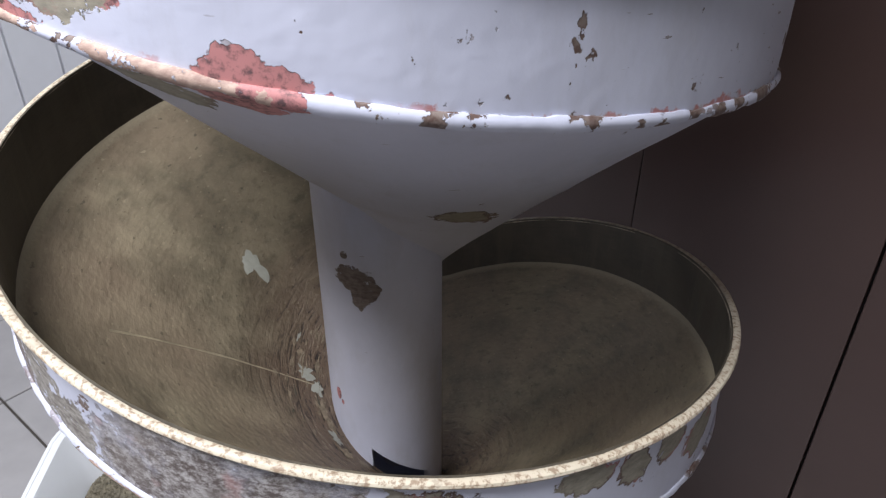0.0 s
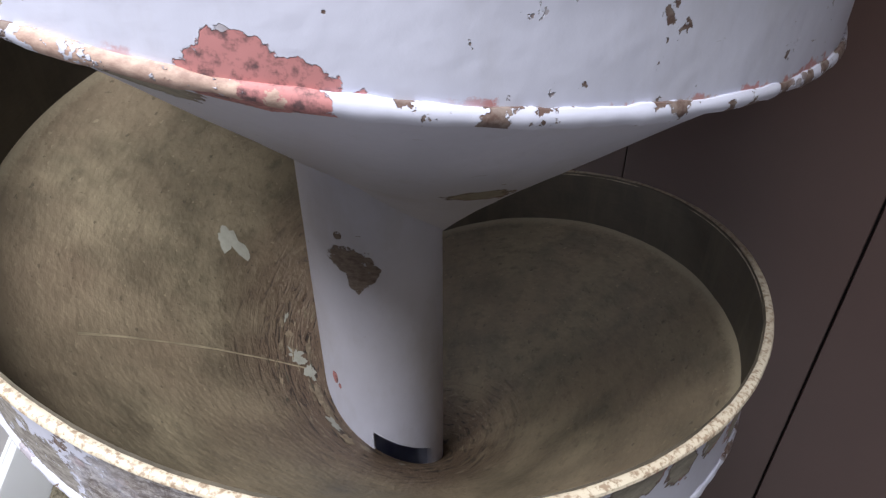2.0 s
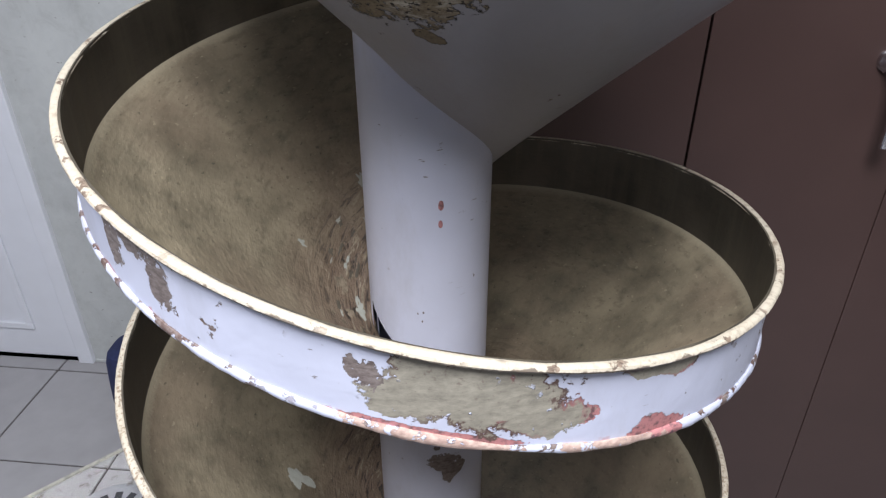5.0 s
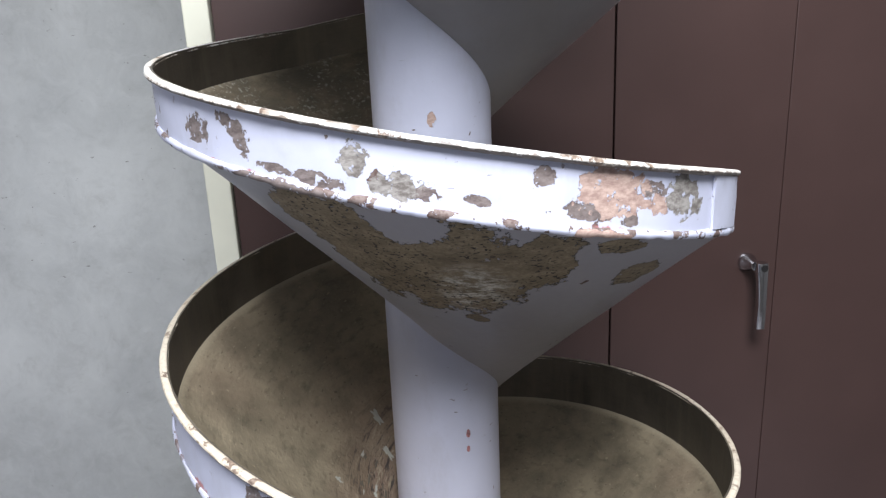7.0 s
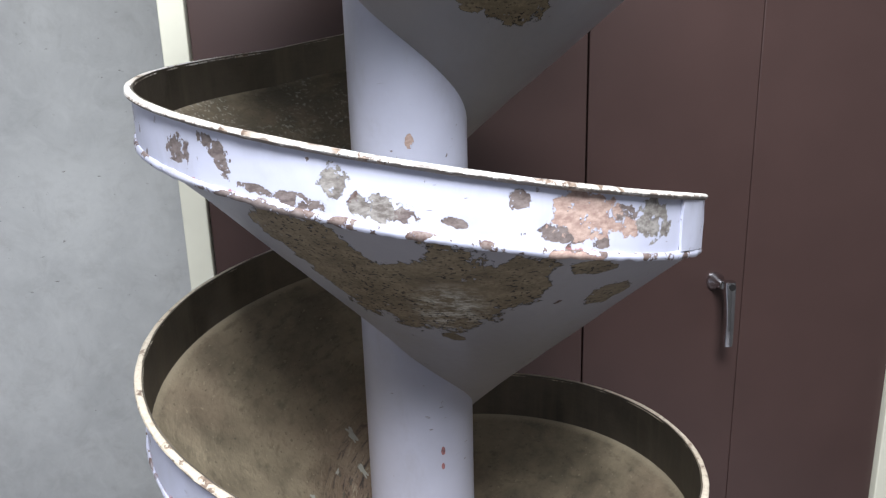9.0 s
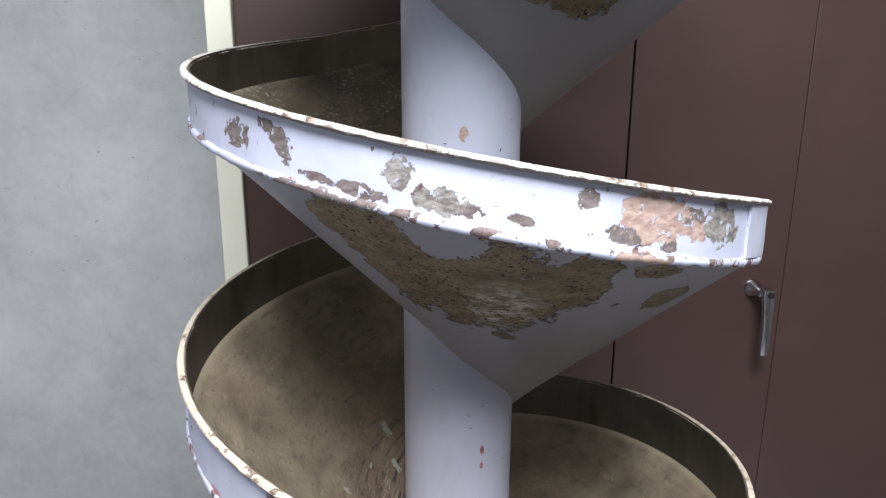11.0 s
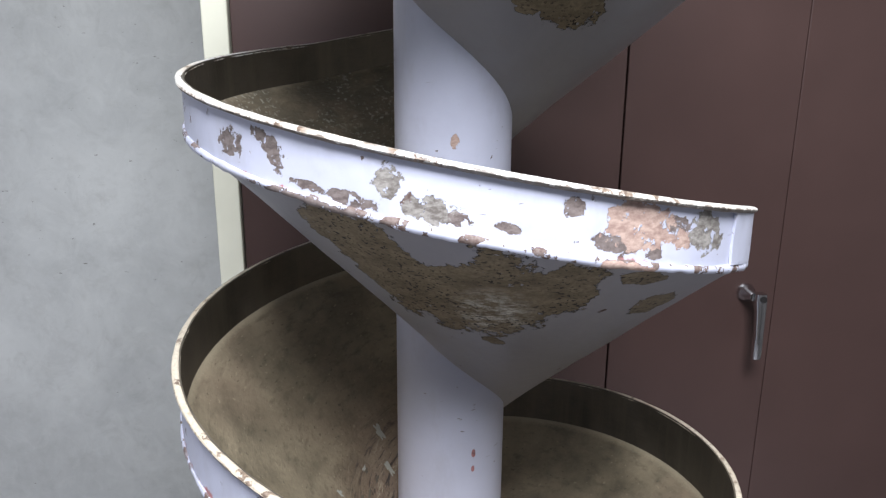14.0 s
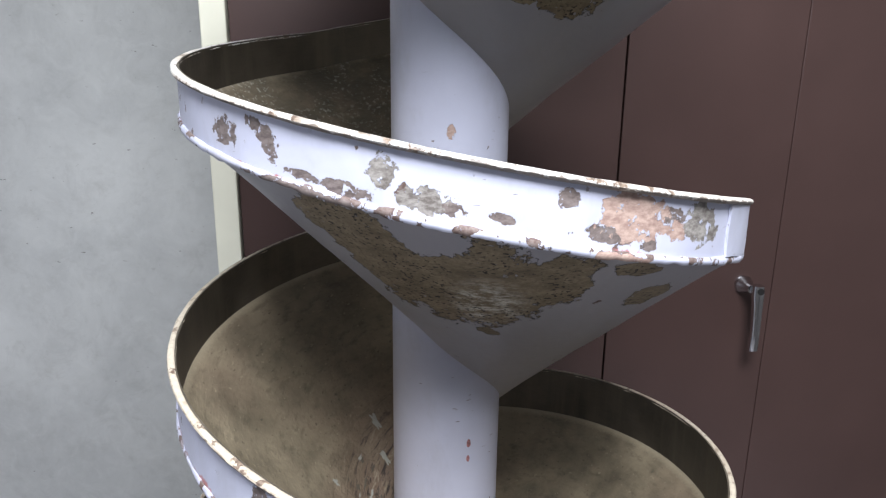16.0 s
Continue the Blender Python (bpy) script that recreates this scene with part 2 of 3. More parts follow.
M_BAND = chipped_paint("band_paint", deg([
    (241, 0.60, 11.2, 0.46), (247, 0.40, 6.5, 0.30), (235, 0.45, 5.5, 0.30), (263.5, 0.90, 5.4, 0.18), 
    (636, 0.42, 8.5, 0.46), (656.5, 0.76, 4.2, 0.16), (664.5, 0.66, 3.0, 0.22), (671.5, 0.72, 2.8, 0.2), (680, 0.5, 4.0, 0.24)]),
    deg([(265.5, 0.07, 5.4, 0.11), (265.2, 0.10, 4.9, 0.12), (264.0, 0.19, 2.6, 0.11), (238, 0.06, 10.0, 0.06), (253, 0.40, 2.4, 0.12), (212, 0.0, 8, 0.04)]), 0.645, 0.05, 0.30, PAINT, 0.40, 0.6, 0.47,
    deg([(-175, 0.46, 3.4, 0.24), (-165.3, 0.52, 1.7, 0.26), (-168.5, 0.72, 1.7, 0.09), (-159, 0.20, 2.6, 0.08), (-152.8, 0.17, 5.0, 0.09), (-137, 0.24, 1.6, 0.08), (-129.8, 0.26, 1.6, 0.06), (-120.7, 0.68, 1.8, 0.16), (-113.5, 0.28, 3.2, 0.09), (-106.5, 0.18, 1.6, 0.09),
         (-103, 0.62, 2.6, 0.13), (202.6, 0.50, 1.7, 0.28), (199, 0.74, 3.2, 0.11), (194, 0.62, 1.9, 0.32), (229.5, 0.62, 1.8, 0.13), (227.5, 0.68, 0.9, 0.1), (259, 0.95, 3.0, 0.08), (581, 0.3, 3.2, 0.3)]),
    deg([(-109, 0.58, 4.8, 0.27), (-102, 0.42, 3.0, 0.14)]),
    deg([(612, 0.50, 11.0, 0.62), (624, 0.50, 9.5, 0.60), (603, 0.25, 7.0, 0.40)]),
    deg([(-146.3, 0.50, 2.1, 0.20), (-141.5, 0.27, 3.3, 0.17), (-94.8, 0.54, 3.0, 0.30), (-98, 0.45, 2.0, 0.15), (586, 0.50, 4.5, 0.60), (592, 0.20, 7.0, 0.30)]))
M_SEAM = chipped_paint("seam_paint", (), deg([(266, 0.5, 3, 2)]), 0.545, 0.0, 0.6, PAINT, 0.5, 0.5, 0.40, deg([(-160, 0.3, 9, 0.5)]), deg([(238, 0.5, 9, 1.2), (-112, 0.2, 4, 0.4), (258, 0.5, 6, 1.0), (612, 0.2, 26, 0.55)]))
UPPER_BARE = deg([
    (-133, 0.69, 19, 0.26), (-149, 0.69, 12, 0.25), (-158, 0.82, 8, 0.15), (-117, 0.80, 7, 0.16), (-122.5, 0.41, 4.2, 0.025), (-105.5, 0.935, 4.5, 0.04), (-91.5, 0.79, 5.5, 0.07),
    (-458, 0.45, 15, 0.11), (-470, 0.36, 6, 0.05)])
M_UNDER = chipped_paint("underside_paint", deg([(302, 0.355, 11, 0.055), (252, 0.88, 6, 0.05)]), deg([(258, 0.965, 12, 0.04), (262, 0.93, 4, 0.03)]), 0.70, 0.0, 0.35, PAINT, 0.36, 0.15)
# upper turns: the same flaking paint, with the shade put into a darker grey
M_UNDER_SHADED = chipped_paint("shaded_underside_paint", UPPER_BARE, (), 0.70, 0.0, 0.5, (0.30, 0.30, 0.335), 0.30, 0.1, pits=1.0, scraped=deg([(-127, 0.60, 9, 0.14)]), kept=deg([(-141, 0.95, 7.5, 0.13)]))
M_COL = chipped_paint("column_paint", (),
    deg([(249.5, 1.127, 2.4, 0.0042), (249.0, 1.112, 1.8, 0.0030), (222, 0.752, 4, 0.007), (227, 0.745, 2, 0.003)]), 0.70, 0.0, 0.30, PAINT, 0.17, 0.2, 0.50,
    deg([(244, 0.892, 3.5, 0.0030), (228, 1.035, 0.9, 0.0012), (233, 1.036, 0.8, 0.0010), (232, 1.028, 0.8, 0.0010), (252, 0.873, 17, 0.0120), (263, 0.865, 12, 0.0135), (258, 0.860, 9, 0.012)]), deg([(227, 1.394, 4.2, 0.0062)]))


def rim_paint():
    """Rolled rim: whiter on the upper turns, rubbed cream and speckled brown on the lower ones, dark brown towards the
    underside.
    """
    k = Mat("worn_cream_rim")
    sep = k.n("ShaderNodeSeparateXYZ")
    k.put(sep.inputs[0], k.uv())
    turn, side = sep.outputs[0], sep.outputs[1]
    fine, mid, big = k.noise(210, 4, 0.65), k.noise(58, 5, 0.62), k.noise(12, 4)
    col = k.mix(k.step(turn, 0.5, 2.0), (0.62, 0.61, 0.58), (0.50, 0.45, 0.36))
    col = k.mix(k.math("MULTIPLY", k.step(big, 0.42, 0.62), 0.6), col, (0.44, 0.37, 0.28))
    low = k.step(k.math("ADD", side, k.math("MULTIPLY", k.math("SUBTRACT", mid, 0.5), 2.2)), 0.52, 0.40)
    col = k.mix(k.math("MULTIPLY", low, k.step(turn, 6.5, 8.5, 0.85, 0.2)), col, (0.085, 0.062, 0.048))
    chip = k.math("MULTIPLY", k.step(mid, 0.565, 0.60), k.step(k.noise(15, 3), 0.42, 0.54))
    chip = k.math("MULTIPLY", chip, k.step(turn, 6.5, 9.0, 1.0, 0.35))
    col = k.mix(chip, col, k.mix(k.step(fine, 0.42, 0.6), (0.115, 0.08, 0.06), (0.26, 0.20, 0.15)))
    speck = k.math("MULTIPLY", k.step(fine, 0.49, 0.60), k.step(turn, 4.5, 8.0, 0.25, 0.9))
    col = k.mix(speck, col, (0.22, 0.155, 0.105))
    k.bump(k.math("ADD", k.math("MULTIPLY", mid, 0.8), k.math("MULTIPLY", chip, -0.8)), 0.6, 0.001)
    return k.set(col, k.step(big, 0.3, 0.7, 0.42, 0.6), 0.0)


M_BEAD = rim_paint()
M_CHUTE = worn_metal("chute_metal", (0.325, 0.270, 0.182), (0.142, 0.119, 0.082), 0.6, 0.5)
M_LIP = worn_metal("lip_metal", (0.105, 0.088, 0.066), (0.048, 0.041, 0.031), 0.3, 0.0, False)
M_BROWN = plain("brown_steel_paint", (0.063, 0.0365, 0.0325), 0.36, 0.0, 0.10, 5, 0.02)
M_GAP = plain("dark_gap", (0.006, 0.005, 0.005), 0.8)
M_CREAM = plain("cream_frame_paint", (0.74, 0.73, 0.60), 0.5, 0, 0.04, 12, 0.03)
M_WHITE = plain("white_door_paint", (0.74, 0.75, 0.80), 0.42, 0, 0.03, 9, 0.03)


def concrete():
    """Trowelled grey render with cloudy blotches, hairlines and small dark pits."""
    k = Mat("concrete_render")
    cloud = k.noise(2.6, 7, 0.66, distort=0.4)
    mid = k.noise(9, 6, 0.68)
    fine = k.noise(90, 4)
    col = k.mix(k.step(cloud, 0.33, 0.68), (0.44, 0.45, 0.447), (0.55, 0.56, 0.553))
    col = k.mix(k.math("MULTIPLY", k.step(mid, 0.52, 0.75), 0.4), col, (0.36, 0.36, 0.35))
    patch = k.noise(7.5, 6, 0.72, distort=1.2)
    col = k.mix(k.math("MULTIPLY", k.step(patch, 0.51, 0.62), 0.22), col, (0.62, 0.63, 0.62))
    col = k.mix(k.math("MULTIPLY", k.step(patch, 0.45, 0.34), 0.22), col, (0.33, 0.33, 0.32))
    pits = k.math("MULTIPLY", k.step(k.noise(24, 3, stretch=(1, 1, 2.2)), 0.70, 0.73), k.step(k.noise(3.3, 2), 0.42, 0.55))
    col = k.mix(k.math("MULTIPLY", pits, 0.75), col, (0.16, 0.15, 0.14))
    wipe = k.noise(6.5, 6, 0.7, stretch=(1.0, 1.0, 0.8), distort=0.7)
    col = k.mix(k.math("MULTIPLY", k.step(wipe, 0.52, 0.66), 0.12), col, (0.60, 0.61, 0.605))
    col = k.mix(k.math("MULTIPLY", k.step(wipe, 0.42, 0.32), 0.16), col, (0.27, 0.27, 0.265))
    k.bump(k.math("ADD", k.math("MULTIPLY", mid, 0.7), k.math("ADD", k.math("MULTIPLY", fine, 0.2), k.math("MULTIPLY", pits, -1.5))), 0.3, 0.002)
    return k.set(col, k.step(mid, 0.3, 0.7, 0.6, 0.85), 0.0)


M_CONC = concrete()
M_TILE = plain("grey_floor_tile", (0.36, 0.35, 0.36), 0.38, 0, 0.08, 9, 0.05)
M_GROUT = plain("dark_grout", (0.07, 0.06, 0.055), 0.9)
M_CHROME = plain("chrome", (0.62, 0.63, 0.66), 0.16, 1.0, 0.05)
# for unseen walls and ceiling, kept dark to cut bounced light
M_DIM = plain("dark_unseen_wall", (0.11, 0.105, 0.10), 0.85, 0, 0.15, 4, 0.1)
M_CEIL = plain("dark_unseen_ceiling", (0.24, 0.22, 0.20), 0.8, 0, 0.04, 5)
M_TUB = plain("white_tub_plastic", (0.80, 0.82, 0.86), 0.35, 0, 0.02, 8, 0.02)
M_GRAIN = plain("buckwheat_grain", (0.16, 0.14, 0.10), 0.75, 0, 0.5, 160, 0.6)
M_FOOT = plain("pale_grey_tube_paint", (0.46, 0.47, 0.50), 0.45, 0, 0.08, 14, 0.1)
M_EDGE = plain("dirty_white_edge", (0.55, 0.53, 0.46), 0.7, 0, 0.35, 40, 0.3)
M_SLOT = plain("drain_slot_shade", (0.05, 0.05, 0.055), 0.8)
M_DRAIN = plain("drain_plate", (0.40, 0.40, 0.42), 0.4, 0.3, 0.1, 40, 0.1)
M_TRIM = plain("brown_leather_trim", (0.16, 0.08, 0.045), 0.7, 0, 0.2, 40, 0.2)
M_NAVY = plain("navy_cloth", (0.018, 0.024, 0.075), 0.85, 0, 0.3, 60, 0.3)


# ---- building helpers ----
def mesh_object(name, verts, faces, mats, parent=None, uvs=None, face_mats=None, smooth=True):
    me = bpy.data.meshes.new(name)
    me.from_pydata([tuple(v) for v in verts], [], faces)
    for m in (mats if isinstance(mats, (list, tuple)) else [mats]):
        me.materials.append(m)
    if uvs is not None:
        layer = me.uv_layers.new(name="UVMap")
        for poly in me.polygons:
            for li in poly.loop_indices:
                layer.data[li].uv = uvs[me.loops[li].vertex_index]
    if face_mats is not None:
        me.polygons.foreach_set("material_index", face_mats)
    me.polygons.foreach_set("use_smooth", [smooth] * len(me.polygons))
    me.update()
    if smooth:
        me.set_sharp_from_angle(angle=radians(38))
    ob = new(name, me)
    if parent is not None:
        ob.parent = parent
    return ob


def part(name, bm, material, parent, label="", smooth=False, m=None):
    me = bpy.data.meshes.new(name)
    bmesh.ops.recalc_face_normals(bm, faces=bm.faces)
    bm.to_mesh(me)
    bm.free()
    me.materials.append(material)
    me.polygons.foreach_set("use_smooth", [smooth] * len(me.polygons))
    if smooth:
        me.set_sharp_from_angle(angle=radians(40))
    ob = new(name, me)
    if parent is not None:
        ob.parent = parent
    if m is not None:
        ob.matrix_local = m
    return tagged(ob, label)


def holder(name, m, label, category, group="", kind=""):
    ob = new(name)
    ob.matrix_world = m
    return tagged(ob, label, category, group, kind)


def box(x0, x1, y0, y1, z0, z1, bevel=0.0, segments=2):
    bm = bmesh.new()
    bmesh.ops.create_cube(bm, size=1, matrix=Matrix.Translation(((x0 + x1) / 2, (y0 + y1) / 2, (z0 + z1) / 2)) @ Matrix.Diagonal((x1 - x0, y1 - y0, z1 - z0, 1)))
    if bevel:
        bmesh.ops.bevel(bm, geom=bm.edges[:], offset=bevel, segments=segments, affect="EDGES", profile=0.5)
    return bm


def tube(points, radius, sides=14, closed_ends=True):
    """A round bar along the points."""
    bm = bmesh.new()
    rings = []
    pts = [Vector(p) for p in points]
    for i, p in enumerate(pts):
        d = (pts[min(i + 1, len(pts) - 1)] - pts[max(i - 1, 0)]).normalized()
        q = d.to_track_quat("Z", "Y")
        rr = radius[i] if isinstance(radius, (list, tuple)) else radius
        rings.append([bm.verts.new(p + q @ Vector((rr * math.cos(2 * math.pi * j / sides), rr * math.sin(2 * math.pi * j / sides), 0))) for j in range(sides)])
    for a, b in zip(rings, rings[1:]):
        for j in range(sides):
            bm.faces.new((a[j], a[(j + 1) % sides], b[(j + 1) % sides], b[j]))
    if closed_ends:
        bm.faces.new(rings[0][::-1])
        bm.faces.new(rings[-1])
    return bm


# ---- the room ----
def wall_block(name, x0, x1, y0, y1, z0, z1, material):
    ob = part(name, box(x0, x1, y0, y1, z0, z1), material, None)
    ob.matrix_world = WALL
    return tagged(ob, kind="structure", category="wall")


# floor slab with separate tiles, laid square to the wall
floor = part("floor", box(ROOM_L, ROOM_R, -ROOM_D, DEEP, -0.12, -0.004), M_GROUT, None)
floor.matrix_world = WALL
tagged(floor, "grey square floor tiles with dark grout", "floor", kind="structure")

# the deep wall with the white door, and the brown doors of the closet built out from it
WT = 0.12
DOOR_L, DOOR_R, DOOR_H = -0.553, 0.544, 2.02       # brown doors
FRAME = 0.034
WD_R, WD_L, WD_H = -1.484, -2.36, 2.02             # white door, in the deep wall
WALL_DEEP = WALL @ pose(0, DEEP, 0)
wall_block("wall_north", WD_R + 0.045, DOOR_L - FRAME, DEEP, DEEP + WT, 0, ROOM_H, M_CONC)
wall_block("wall_north_over_white_door", WD_L - 0.045, WD_R + 0.045, DEEP, DEEP + WT, WD_H + 0.045, ROOM_H, M_CONC)
wall_block("wall_north_corner", ROOM_L, WD_L - 0.045, DEEP, DEEP + WT, 0, ROOM_H, M_WHITE)
wall_block("wall_closet_side", DOOR_L - FRAME + 0.004, DOOR_L - 0.004, 0.03, DEEP + WT, 0, ROOM_H, M_CREAM)
wall_block("wall_closet_over_doors", DOOR_L - FRAME, DOOR_R + FRAME, 0, WT, DOOR_H + FRAME, ROOM_H, M_CONC)
wall_block("wall_closet_back", DOOR_L, DOOR_R, DEEP, DEEP + WT, 0, ROOM_H, M_CONC)
wall_block("wall_north_end", DOOR_R + FRAME, ROOM_R, 0, WT, 0, ROOM_H, M_CONC)
wall_block("wall_west", ROOM_L - WT, ROOM_L, -ROOM_D, DEEP + WT, 0, ROOM_H, M_WHITE)
# added out of view: dark walls and ceiling, with an opening for the sky
wall_block("unseen_wall_east", ROOM_R, ROOM_R + WT, -ROOM_D, WT, 0, ROOM_H, M_DIM)
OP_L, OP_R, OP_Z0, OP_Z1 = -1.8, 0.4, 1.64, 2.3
wall_block("unseen_wall_south_sill", ROOM_L - WT, ROOM_R + WT, -ROOM_D - WT, -ROOM_D, 0, OP_Z0, M_DIM)
wall_block("unseen_wall_south_head", ROOM_L - WT, ROOM_R + WT, -ROOM_D - WT, -ROOM_D, OP_Z1, ROOM_H, M_DIM)
wall_block("unseen_wall_south_pier_a", ROOM_L - WT, OP_L, -ROOM_D - WT, -ROOM_D, OP_Z0, OP_Z1, M_DIM)
wall_block("unseen_wall_south_pier_b", OP_R, ROOM_R + WT, -ROOM_D - WT, -ROOM_D, OP_Z0, OP_Z1, M_DIM)
wall_block("ceiling", ROOM_L - WT, ROOM_R + WT, -ROOM_D - WT, DEEP + WT, ROOM_H, ROOM_H + 0.12, M_CEIL)["category"] = "ceiling"


def west_panelling():
    """White upright boards on the side wall."""
    w = holder("panelling", WALL, "white upright boards on the side wall", "panelling", kind="structure")
    y = DEEP - 0.03
    while y > -1.2:
        part("board", box(ROOM_L, ROOM_L + 0.012, y - 0.148, y, 0.0, ROOM_H - 0.01, 0.003, 1), M_WHITE, w)
        y -= 0.155


west_panelling()


def brown_doors():
    """Four tall steel leaves in a cream frame, with dark joints."""
    frame_ob = holder("door_1", WALL, "brown steel folding doors in a cream frame", "door", kind="structure")
    part("door_frame", box(DOOR_L - FRAME, DOOR_L, -0.010, WT, 0, DOOR_H + FRAME, 0.002), M_CREAM, frame_ob, "cream painted steel frame")
    part("door_frame", box(DOOR_R, DOOR_R + FRAME, -0.010, WT, 0, DOOR_H + FRAME, 0.002), M_CREAM, frame_ob, "cream painted steel frame")
    part("door_frame", box(DOOR_L, DOOR_R, -0.010, WT, DOOR_H, DOOR_H + FRAME, 0.002), M_CREAM, frame_ob, "cream painted steel frame")
    part("gap_backing", box(DOOR_L, DOOR_R, 0.036, 0.042, 0.004, DOOR_H), M_GAP, frame_ob)
    cuts = [DOOR_L + 0.002, -0.266, 0.0, 0.266, DOOR_R - 0.002]
    gaps = [0.0006, 0.0014, 0.0005]
    leaves = []
    for i in range(4):
        a = cuts[i] + (gaps[i - 1] if i else 0)
        b = cuts[i + 1] - (gaps[i] if i < 3 else 0)
        leaves.append(part("door_leaf", box(a, b, 0.0, 0.030, 0.010, DOOR_H - 0.004, 0.0012), M_BROWN, frame_ob))
    return leaves


leaves = brown_doors()


HANDLE_X, HANDLE_Z = 0.217, 1.112      # the other leaf has its twin, mirrored


def lever_handle(parent, hx, hz, swing=0.0):
    """Chrome lever on a conical rose, hanging down or swung a little aside, with its lock cylinder."""
    base = part("door_handle", tube([(hx, 0.0, hz), (hx, -0.003, hz), (hx, -0.007, hz), (hx, -0.016, hz), (hx, -0.027, hz)], [0.0145, 0.0145, 0.0132, 0.0075, 0.0065], 24), M_CHROME, parent, "chrome lever handle hanging down", True)
    bm = bmesh.new()
    rows = ((0.0, 0.0085, 0.0085), (-0.011, 0.009, 0.0085), (-0.03, 0.0076, 0.0068), (-0.065, 0.0064, 0.0055), (-0.097, 0.007, 0.005), (-0.105, 0.0066, 0.0046))
    prev = None
    for dz, w, th in rows:
        cx, cy = hx + 0.007 - dz * (0.02 - math.tan(radians(swing))), -0.031 - 0.007 * math.sin(min(1, -dz / 0.1) * 2.2)
        ring = [bm.verts.new((cx + w * math.copysign(abs(math.cos(a)) ** 0.6, math.cos(a)), cy + th * math.copysign(abs(math.sin(a)) ** 0.6, math.sin(a)), hz + 0.007 + dz)) for a in [2 * math.pi * (j + 0.5) / 16 for j in range(16)]]
        if prev:
            for j in range(16):
                bm.faces.new((prev[j], prev[(j + 1) % 16], ring[(j + 1) % 16], ring[j]))
        else:
            bm.faces.new(ring[::-1])
        prev = ring
    bm.faces.new(prev)
    part("lever", bm, M_CHROME, base, "chrome lever", True)
    part("lock_cylinder", tube([(hx + 0.007, -0.038, hz), (hx + 0.007, -0.0425, hz)], 0.0052, 18), M_GAP, base)


lever_handle(leaves[2], HANDLE_X, HANDLE_Z)
lever_handle(leaves[1], -0.246, 1.100, 9)


def white_door():
    d = holder("door_2", WALL_DEEP, "white panelled door in a white frame", "door", kind="structure")
    part("door_frame", box(WD_R, WD_R + 0.045, -0.015, WT, 0, WD_H + 0.045, 0.003), M_WHITE, d)
    part("door_frame", box(WD_L - 0.045, WD_L, -0.015, WT, 0, WD_H + 0.045, 0.003), M_WHITE, d)
    part("door_frame", box(WD_L, WD_R, -0.015, WT, WD_H, WD_H + 0.045, 0.003), M_WHITE, d)
    leaf = part("door_leaf", box(WD_L + 0.003, WD_R - 0.003, 0.004, 0.04, 0.007, WD_H - 0.003, 0.003), M_WHITE, d)
    for z0, z1 in ((0.108, 0.88), (1.0, 1.93)):
        x0, x1 = WD_L + 0.10, WD_R - 0.115
        for a, b, c, e in ((x0, x1, z0, z0 + 0.022), (x0, x1, z1 - 0.022, z1), (x0, x0 + 0.022, z0 + 0.022, z1 - 0.022), (x1 - 0.022, x1, z0 + 0.022, z1 - 0.022)):
            part("panel_moulding", box(a, b, -0.005, 0.004, c, e, 0.003), M_WHITE, leaf)


white_door()


# ---- the spiral separator ----
def knots(values, phi):
    """Smooth curve through the values at every quarter turn, carried on evenly past both ends."""
    f = (phi - KNOT_PHI[0]) / 90.0
    lo, hi = 1, len(values) - 3
    i = min(max(int(math.floor(f)), lo), hi)
    f -= i
    a, b, c, d = values[i - 1:i + 3]
    return 0.5 * (2 * b + (c - a) * f + (2 * a - 5 * b + 4 * c - d) * f * f + (3 * b - a - 3 * c + d) * f ** 3)


FIRST, LAST, MEET = -900.0, 826.0, 90.0


def rim(phi):
    """Radius and height of the rim at an angle; it descends as the angle grows."""
    p = min(max(phi, -270), 800)
    r, z = knots(KNOT_R, p), knots(KNOT_Z, p)
    return r, z - PITCH * (phi - p) / 360.0


def inner_z(phi):
    return IN_Z0 - PITCH * (phi - 270) / 360.0


def band_height(phi):
    return BAND_H + BAND_GROW * (min(max(phi, -200), 720) - 270) / 360.0


def at(phi, r, z, pull=1.0):
    a = radians(phi)
    return (RIM_X * pull + r * math.cos(a), RIM_Y * pull + r * math.sin(a), z)


def dent(phi, v):
    """Small beaten unevenness of the sheet, in metres."""
    p = Vector((math.cos(radians(phi)) * 2.2, math.sin(radians(phi)) * 2.2, phi / 160.0 + v))
    return 0.0014 * noise.noise(p * 1.7) + 0.0006 * noise.noise(p * 6)


def sweep(name, profile, mats, parent, step=2.5, closed=True, pick=None, a0=FIRST, a1=LAST, label=""):
    """Sweeps a closed profile (phi -> list of (radius, height, pull, v)) down the spiral."""
    count = int(round((a1 - a0) / step)) + 1
    verts, faces, uvs, fm = [], [], [], []
    n = 0
    for i in range(count):
        phi = a0 + (a1 - a0) * i / (count - 1)
        ring = profile(phi)
        n = len(ring)
        for r, z, pull, v in ring:
            verts.append(at(phi, r, z, pull))
            uvs.append((radians(phi), v))
    for i in range(count - 1):
        for j in range(n):
            k = (j + 1) % n
            faces.append((i * n + j, (i + 1) * n + j, (i + 1) * n + k, i * n + k))
            fm.append(pick[j] if pick else 0)
    for edge, cap in ((a0, tuple(range(n))), (a1, tuple(range((count - 1) * n, count * n))[::-1])):
        if edge != MEET:
            faces.append(cap)
            fm.append(0)
    ob = mesh_object(name, verts, faces, mats, parent, uvs, fm)
    return tagged(ob, label)


